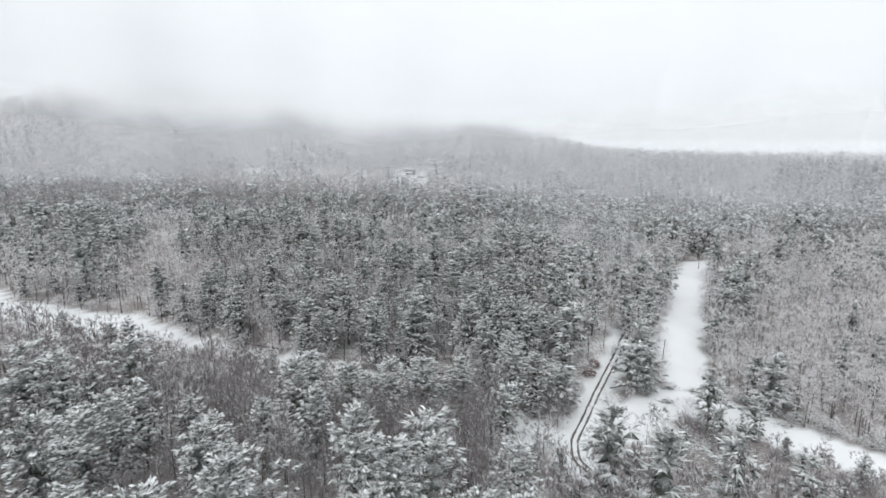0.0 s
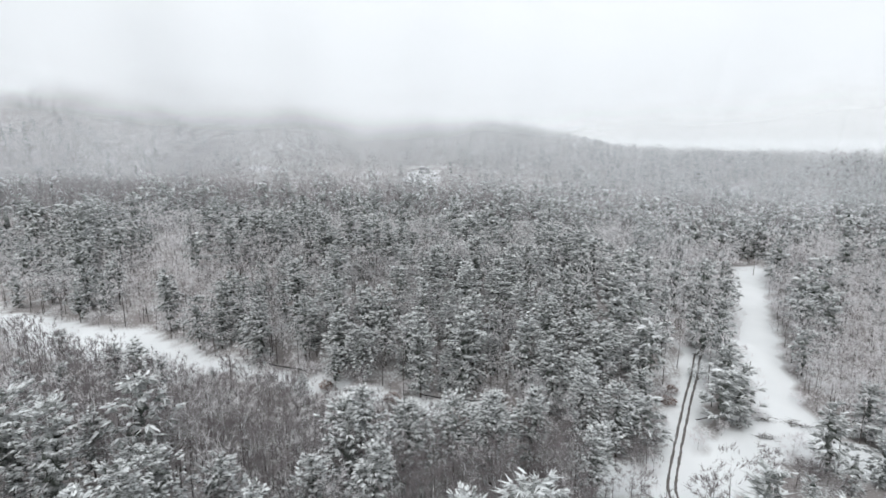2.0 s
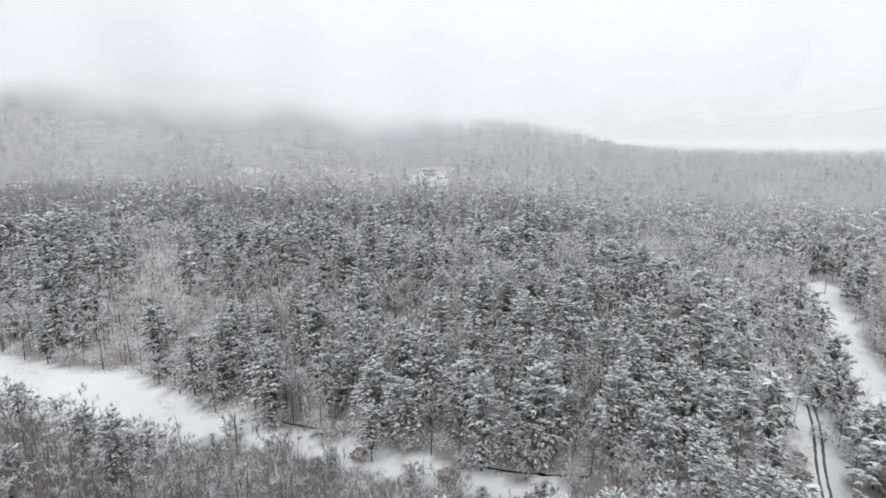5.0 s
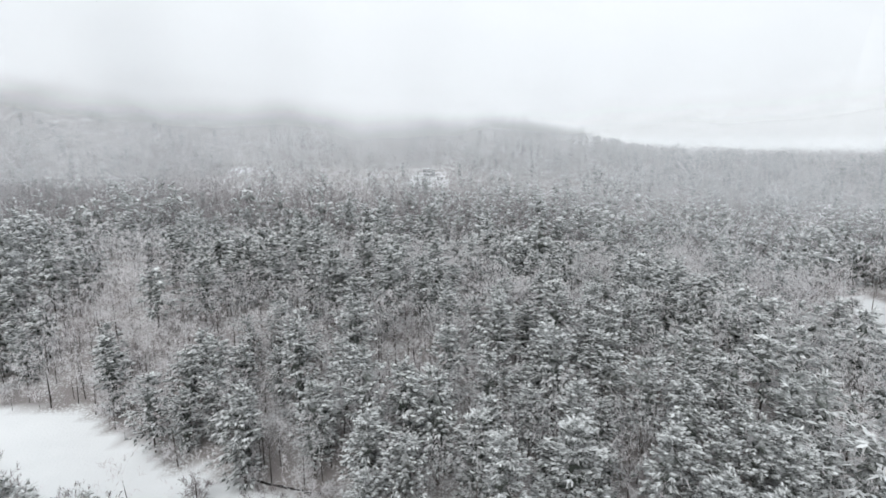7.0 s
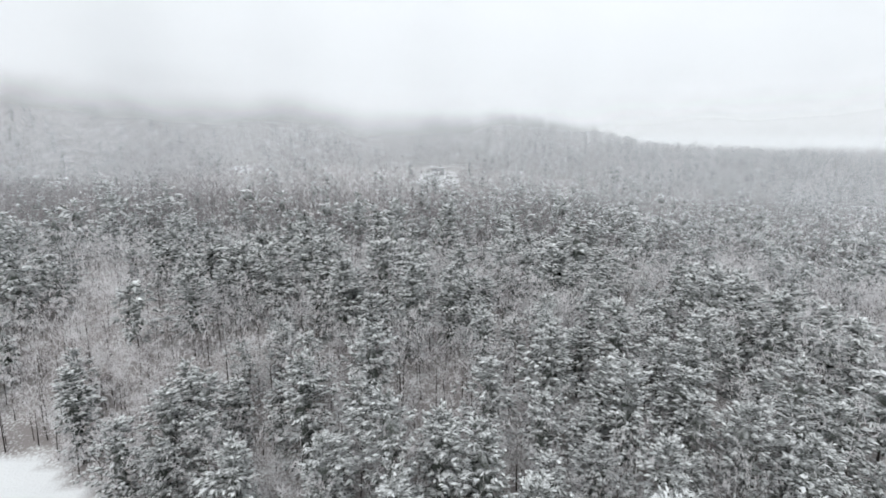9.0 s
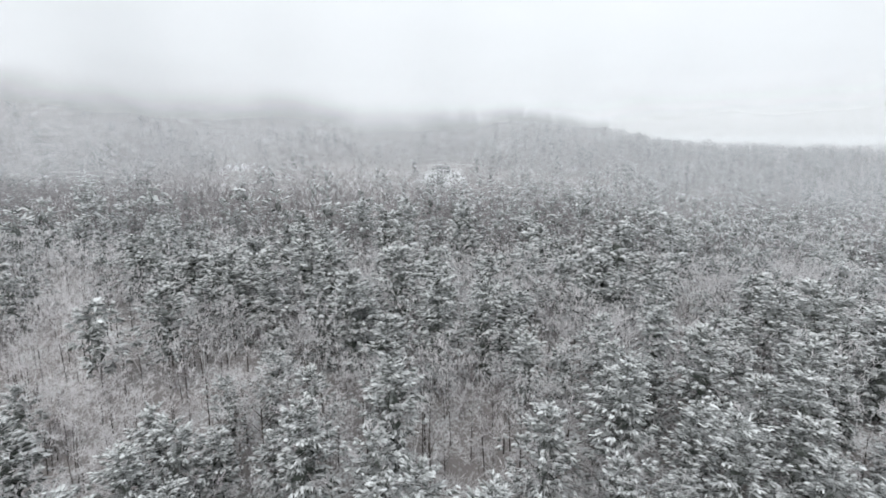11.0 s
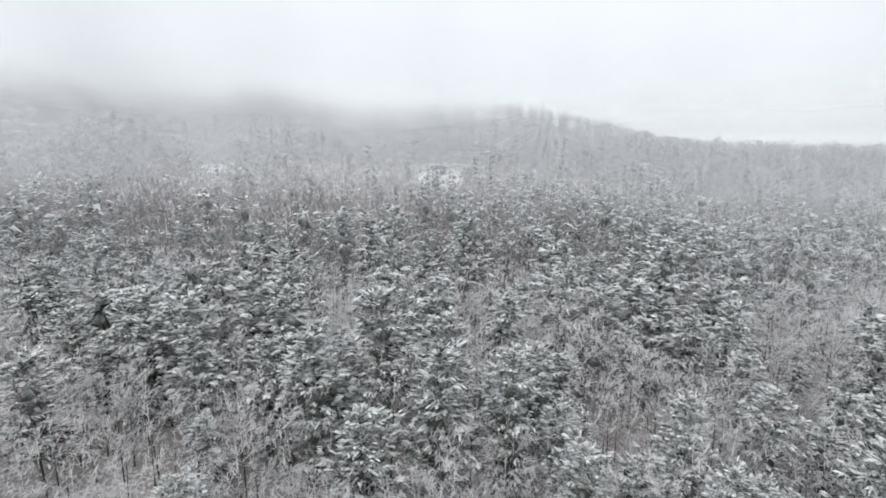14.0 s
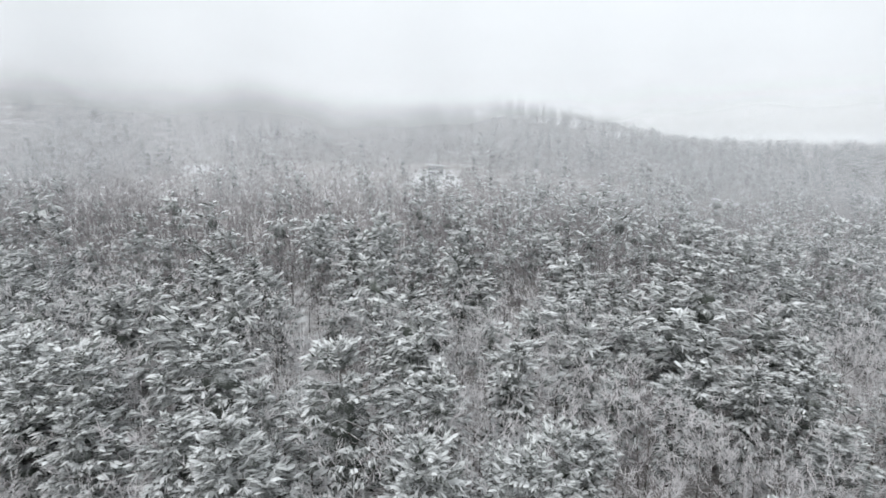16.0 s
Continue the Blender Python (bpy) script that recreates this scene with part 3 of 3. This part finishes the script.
for x, y, p in zip(far_x, far_y, share):
    z = float(height(x, y))
    a, pick, i = rng.uniform(0, 6.28), rng.random(), int(rng.integers(1000))
    k = rng.uniform(0.7, 1.1) * (1.25 if y > 860 else 1)
    if pick < p * 0.62 and y < 860:
        far_pines.append((i % 8, x, y, z, a, k * 1.1, k * 0.88))
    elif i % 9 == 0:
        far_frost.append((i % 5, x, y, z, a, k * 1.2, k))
    else:
        far_brown.append((i % 5, x, y, z, a, k * 1.2, k))

for row in near_pines:
    (put_pine if row[2] < 285 and abs(row[1] + 45) < 75 else put_far_pine)(*row)
for row in near_frost:
    put_frosted(*row)
for row in near_brown:
    put_brown(*row)


def stand(rows, templates, beyond=None):
    return [((templates if beyond is None or y < 600 else beyond)[i], x, y, z, a, k, kz) for i, x, y, z, a, k, kz in rows]


join(stand(mid_pines, PINES[1]) + stand(far_pines, PINES[2]), PINE_MATS, "pine_wood", "wood of snow-laden pines covering the hillside", "pine wood")
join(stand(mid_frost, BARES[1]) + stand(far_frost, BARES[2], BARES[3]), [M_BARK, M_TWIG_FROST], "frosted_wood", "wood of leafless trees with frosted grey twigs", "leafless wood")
UNDER = [leafless(71 + i, h, 1, 0.4) for i, h in enumerate((6, 7, 5, 8))]
px, py = scatter(-150, 120, 60, 345, 11.5)
ok = in_view(px, py) & (open_land(px, py) < 0.25)
edge_x, edge_y = scatter(-190, 160, 110, 330, 3.4)
edge = in_view(edge_x, edge_y) & (open_land(edge_x, edge_y) > 0.02) & (open_land(edge_x, edge_y) < 0.75)
px, py, ok = np.concatenate([px, edge_x]), np.concatenate([py, edge_y]), np.concatenate([ok, edge])
shrubs = [(UNDER[int(rng.integers(4))], x, y, float(height(x, y)), rng.uniform(0, 6.28), rng.uniform(0.7, 1.2), rng.uniform(0.6, 1.2)) for x, y in zip(px[ok], py[ok])]
south = [s for s in shrubs if s[2] < 172 - 0.33 * s[1]]
shrubs = [s for s in shrubs if s[2] >= 172 - 0.33 * s[1]]
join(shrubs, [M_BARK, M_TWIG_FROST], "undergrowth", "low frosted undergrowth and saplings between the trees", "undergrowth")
join(stand(mid_brown, BROWNS[1]) + stand(far_brown, BROWNS[2], BROWNS[3]) + south, [M_BARK, M_TWIG_BROWN], "brown_wood", "wood of leafless brown-twigged trees in snow", "leafless wood")


# ---- drifting mist and low cloud over the hill ----
def mist(radius, reach, top, mat, label):
    nu, nv = 61, 60
    lean = 1.1 if radius > 450 else 0.3
    a = np.linspace(-reach, reach, nu)
    h = np.linspace(0, 1, nv)
    A, Hh = np.meshgrid(a, h)
    Z = -25 + (top + 25) * Hh
    R = radius * (1 + 0.03 * np.sin(A * 9 + radius) + 0.02 * np.sin(A * 23)) + lean * np.maximum(Z - 70, 0)
    mx, my = -40 + R * np.sin(A), 206 + R * np.cos(A)
    ob = mesh_object("mist_bank", np.stack([mx, my, Z], -1).reshape(-1, 3), grid_faces(nu, nv), [mat], smooth=True)
    return tagged(ob, label, "mist", kind="stuff")


mist(150, 1.1, 420, fog_material("thin_mist", 0.08, 0.08, 55, 70, 130, 0), "thin veil of pale mist over the tree tops")
mist(250, 1.1, 420, fog_material("light_mist", 0.12, 0.12, 55, 70, 130, 20), "light veil of pale mist over the tree tops")
mist(330, 1.1, 420, fog_material("hanging_mist", 0.12, 0.12, 55, 70, 130, 20), "veil of pale mist between the wood and the hill")
mist(410, 1.1, 420, fog_material("pale_mist", 0.18, 0.18, 55, 70, 140, 30), "pale mist hanging before the wooded hill")
mist(482, 1.1, 520, fog_material("low_cloud", 0.2, 0.9, 66, 114, 540, 60), "low cloud drifting over the hill top")
mist(1050, 1.1, 900, fog_material("thick_cloud", 0.45, 0.97, 90, 140, 620, 40), "thick low cloud hiding the hill top")


# ---- track, brook and things in the clearings ----
M_MUD = plain("wet_track_soil", (0.03, 0.025, 0.022, 1), (0.24, 0.22, 0.215, 1), 0.7, 1.6)
M_WATER = plain("dark_brook_water", (0.012, 0.012, 0.012, 1), (0.03, 0.027, 0.025, 1), 0.12, 0.6)
M_POLE = plain("weathered_pole_wood", (0.09, 0.075, 0.065, 1), (0.2, 0.175, 0.16, 1), 0.85, 6.0)
M_SIDING = plain("dark_grey_siding", (0.07, 0.072, 0.075, 1), (0.13, 0.132, 0.135, 1), 0.7, 4.0)
M_TRIM = plain("white_paint", (0.68, 0.69, 0.7, 1), (0.8, 0.8, 0.8, 1), 0.5, 3.0)
M_ROOFSNOW = plain("roof_snow", (0.74, 0.77, 0.8, 1), (0.84, 0.86, 0.88, 1), 0.8, 1.0)
M_PANE = plain("dark_window_glass", (0.02, 0.024, 0.028, 1), (0.05, 0.055, 0.06, 1), 0.05, 1.0)
M_BROWNLEAF = snowy("withered_leaves", (0.12, 0.055, 0.035, 1), (0.22, 0.12, 0.085, 1), SNOW, 0.8, 0.6)


def dense(pts, gap):
    out = []
    for (ax, ay), (bx, by) in zip(pts, pts[1:]):
        n = max(1, int(math.hypot(bx - ax, by - ay) / gap))
        out += [(ax + (bx - ax) * i / n, ay + (by - ay) * i / n) for i in range(n)]
    out = np.array(out + [pts[-1]], float)
    for _ in range(6):
        out[1:-1] = (out[:-2] + out[1:-1] * 2 + out[2:]) / 4
    return out


def ribbon(name, line, offset, width, lift, mat, wobble, parent=None):
    """A strip that lies on the ground along a line, uneven at its edges."""
    t = np.gradient(line, axis=0)
    t /= np.linalg.norm(t, axis=1)[:, None]
    side = np.stack([-t[:, 1], t[:, 0]], 1)
    r = np.random.default_rng(len(line))
    rows = []
    for f, up in ((-0.5, -0.06), (-0.28, lift), (0.28, lift), (0.5, -0.06)):
        p = line + side * (offset + f * width + r.uniform(-wobble, wobble, len(line)))[:, None]
        rows.append(np.column_stack([p, height(p[:, 0], p[:, 1]) + up + 0.1]))
    return mesh_object(name, np.stack(rows, 1).reshape(-1, 3), grid_faces(4, len(line)), [mat], parent=parent)


track = new("forest_track")
tagged(track, "snowy forest track with two dark wheel ruts", "track", kind="structure")
track_line = dense(TRACK[:-1], 1.2)
for off in (-0.85, 0.85):
    ribbon("wheel_rut", track_line, off, 0.6, 0.03, M_MUD, 0.14, track)

for pts in ([(-23, 184.5), (-14, 183), (-7, 182), (2, 181)], [(-80, 204.5), (-72, 201.5), (-66, 200.5), (-60, 198.5)]):
    ob = ribbon("brook", dense(pts, 1.5), 0.0, 0.5, 0.02, M_WATER, 0.3)
    tagged(ob, "narrow dark brook along the edge of the snowy meadow", "brook", kind="structure")


def soup_object(name, s, mat, parent=None):
    v, f, _ = s.arrays()
    return mesh_object(name, v, f, [mat], parent=parent)


def utility_pole(x, y, tall, tilt):
    root = new("utility_pole")
    root.matrix_basis = Matrix.LocRotScale((x, y, float(height(x, y))), Euler((0, radians(tilt), 0)), None)
    s = Soup()
    s.cone((0, 0, -1), (0, 0, tall), 0.17, 0.12, 9, 0)
    s.cone((0, 0, tall), (0, 0, tall + 0.12), 0.12, 0.0, 9, 0)
    soup_object("shaft", s, M_POLE, root)
    return tagged(root, "weathered wooden pole standing in the snowy clearing", "pole")


utility_pole(78, 189, 8.6, 3)
utility_pole(141, 303, 7.5, 0)


def fallen_log(x, y, heading_deg, length, radius, rise):
    root = new("fallen_log")
    root.matrix_basis = Matrix.LocRotScale((x, y, float(height(x, y)) + radius * 0.8), Euler((0, radians(90 - rise), radians(heading_deg))), None)
    s = Soup()
    s.cone((0, 0, 0), (0, 0, length * 0.6), radius, radius * 0.75, 8, 0)
    s.cone((0, 0, length * 0.6), (0.1, 0.2, length), radius * 0.75, radius * 0.3, 8, 0)
    soup_object("trunk", s, M_BARK, root)
    s = Soup()
    r = random.Random(int(x * 7 + y))
    for i in range(9):
        p = (0.05, 0, length * r.uniform(0.3, 0.98))
        a = r.uniform(0, 6.28)
        d = np.array((math.cos(a), math.sin(a), 0.7))
        s.cone(p, np.array(p) + d * r.uniform(0.6, 1.8), radius * 0.22, 0.0, 4, 0)
    tagged(soup_object("stub", s, M_BARK, root), kind="stuff")
    return tagged(root, "fallen bare tree trunk with snow along its top", "log")


for row in [(-84, 362, 75, 13, 0.26, 24), (-82.5, 364, 62, 11, 0.22, 17), (-69, 300, -60, 14, 0.3, 3), (-66, 296, -48, 12, 0.24, 6), (-63, 287, 60, 9, 0.2, 2),
    (54, 170, 8, 9, 0.2, 6), (68, 176, -20, 8, 0.16, 4), (80, 171, -35, 9, 0.18, 3)]:
    fallen_log(*row)


def brush_pile(x, y, size, seed):
    r, s = random.Random(seed), Soup()
    for _ in range(70):
        a = r.uniform(0, 6.28)
        p = np.array((r.gauss(0, size * 0.4), r.gauss(0, size * 0.25), r.uniform(0, 0.5)))
        s.cone(p, p + heading(a, r.uniform(-0.1, 0.35)) * r.uniform(1.0, 3.0), 0.06, 0.0, 4, 0)
    ob = soup_object("brush_pile", s, M_BARK)
    ob.location = (x, y, float(height(x, y)) + 0.1)
    return tagged(ob, "heap of dark cut branches half buried in snow", "brush pile", kind="stuff")


for i, (x, y, size) in enumerate([(74, 172, 3.5), (81, 170, 4), (87, 165, 4), (70, 164, 3), (98, 148, 4)]):
    brush_pile(x, y, size, 40 + i)


def evergreen_bush(x, y, wide, tall, seed, mats, label):
    """A rounded bush of stems and many small sprays."""
    root = new("bush")
    root.location = (x, y, float(height(x, y)))
    r = random.Random(seed)
    stems, leaves = Soup(), Soup()
    for _ in range(9):
        a = r.uniform(0, 6.28)
        stems.cone((0, 0, -0.2), heading(a, r.uniform(0.6, 1.4)) * tall * 0.8, 0.05, 0.0, 4, 0)
    for i in range(150):
        a, e = i * 2.4, math.asin(min(1, r.uniform(-0.1, 1.0)))
        p = np.array((math.cos(a) * math.cos(e) * wide / 2, math.sin(a) * math.cos(e) * wide / 2, tall * (0.35 + 0.6 * math.sin(e)))) * r.uniform(0.75, 1.05)
        hand(leaves, r, p, a, r.uniform(-0.7, 0.4), 5, r.uniform(0.5, 0.9), 0.22, 1.6, 0, False)
    soup_object("stem", stems, M_BARK, root)
    tagged(soup_object("foliage", leaves, mats, root), kind="stuff")
    return tagged(root, label, "bush", "bushes by the clearing")


for i, (x, y, w, h) in enumerate([(70, 181, 6, 5), (67, 174, 5, 4), (65, 168, 5, 4.5), (63, 190, 6, 6), (98, 156, 5, 3.5), (108, 146, 6, 4), (115, 138, 6, 4), (94, 165, 4, 3), (103, 152, 5, 3)]):
    evergreen_bush(x, y, w, h, 60 + i, M_NEEDLES, "rounded dark evergreen bush dusted with snow")
for i, (x, y, w, h) in enumerate([(49, 177, 4, 2.5), (52, 183, 3.5, 2.5), (-31, 178, 5, 3), (-12, 172, 6, 3.5), (-52, 187, 4, 3)]):
    evergreen_bush(x, y, w, h, 90 + i, M_BROWNLEAF, "low bush with withered red-brown leaves")


# ---- the house in the clearing ----
def box(name, x0, x1, y0, y1, z0, z1, mat, parent, label=""):
    bm = bmesh.new()
    bmesh.ops.create_cube(bm, size=1.0)
    for v in bm.verts:
        v.co = Vector((x0 + (v.co.x + 0.5) * (x1 - x0), y0 + (v.co.y + 0.5) * (y1 - y0), z0 + (v.co.z + 0.5) * (z1 - z0)))
    bmesh.ops.bevel(bm, geom=list(bm.edges), offset=min(0.03, (x1 - x0) / 5, (y1 - y0) / 5, (z1 - z0) / 5), segments=1, affect="EDGES")
    me = bpy.data.meshes.new(name)
    bm.to_mesh(me)
    bm.free()
    me.materials.append(mat)
    ob = new(name, me)
    ob.parent = parent
    return tagged(ob, label)


def shed_roof(name, x0, x1, y0, y1, z0, z1, thick, mat, parent, label=""):
    """A single slope that rises towards x0."""
    v = [(x0, y0, z1), (x1, y0, z0), (x1, y1, z0), (x0, y1, z1)]
    v = v + [(a, b, c + thick) for a, b, c in v]
    f = [(3, 2, 1, 0), (4, 5, 6, 7), (0, 1, 5, 4), (1, 2, 6, 5), (2, 3, 7, 6), (3, 0, 4, 7)]
    me = bpy.data.meshes.new(name)
    me.from_pydata(v, [], f)
    me.materials.append(mat)
    ob = new(name, me)
    ob.parent = parent
    return tagged(ob, label)


def house(x, y, turn):
    root = new("house")
    root.matrix_basis = Matrix.LocRotScale((x, y, float(height(x, y)) - 0.2), Euler((0, 0, radians(turn))), None)
    box("wall", -5.5, 5.5, -3.8, 3.8, 0, 6.0, M_SIDING, root, "dark grey board siding")
    shed_roof("roof", -6.2, 6.2, -4.6, 4.4, 6.0, 7.3, 0.22, M_SIDING, root, "low sloping roof")
    shed_roof("roof_snow", -6.1, 6.1, -4.5, 4.3, 6.22, 7.52, 0.3, M_ROOFSNOW, root, "thick even snow on the roof")
    for cx, z0, w, h in ((-4.2, 3.6, 1.6, 1.8), (-2.0, 3.6, 1.6, 1.8), (0.3, 3.6, 1.6, 1.8), (2.6, 3.6, 1.4, 1.6), (4.5, 3.6, 1.0, 1.4), (-3.6, 0.9, 2.2, 1.5), (3.6, 0.9, 2.0, 1.4)):
        win = box("window", cx - w / 2 - 0.1, cx + w / 2 + 0.1, -3.86, -3.78, z0 - 0.1, z0 + h + 0.1, M_TRIM, root, "white framed window")
        box("pane", cx - w / 2, cx + w / 2, -3.9, -3.84, z0, z0 + h, M_PANE, win)
    box("door", -0.5, 0.5, -3.88, -3.79, 0.2, 2.3, M_TRIM, root, "white door")
    box("chimney", 2.2, 3.2, 0.4, 1.3, 5.8, 8.6, M_SIDING, root)
    deck = box("deck", -9.0, 1.5, -7.4, -3.95, 2.6, 2.85, M_ROOFSNOW, root, "snow-covered timber deck")
    for px in (-8.8, -5.6, -2.4, 1.2):
        box("post", px - 0.1, px + 0.1, -7.3, -7.1, 0, 2.6, M_POLE, root)
    for zz in (3.2, 3.6):
        box("rail", -9.0, 1.5, -7.4, -7.32, zz, zz + 0.08, M_TRIM, deck)
    return tagged(root, "two-storey dark grey house with a snow-covered roof and deck", "house")


house(-37, 648, 8)


def shed(x, y, turn):
    root = new("shed")
    root.matrix_basis = Matrix.LocRotScale((x, y, float(height(x, y)) - 0.1), Euler((0, 0, radians(turn))), None)
    box("wall", -2.5, 2.5, -2, 2, 0, 2.4, M_SIDING, root, "dark board wall")
    shed_roof("roof", -2.9, 2.9, -2.4, 2.4, 2.35, 3.2, 0.15, M_POLE, root)
    shed_roof("roof_snow", -2.85, 2.85, -2.35, 2.35, 2.5, 3.35, 0.25, M_ROOFSNOW, root, "snow on the roof")
    box("door", -0.6, 0.6, -2.06, -1.98, 0.1, 2.0, M_TRIM, root)
    return tagged(root, "small dark shed with a snow-covered roof", "shed")


shed(-26, 642, -15)
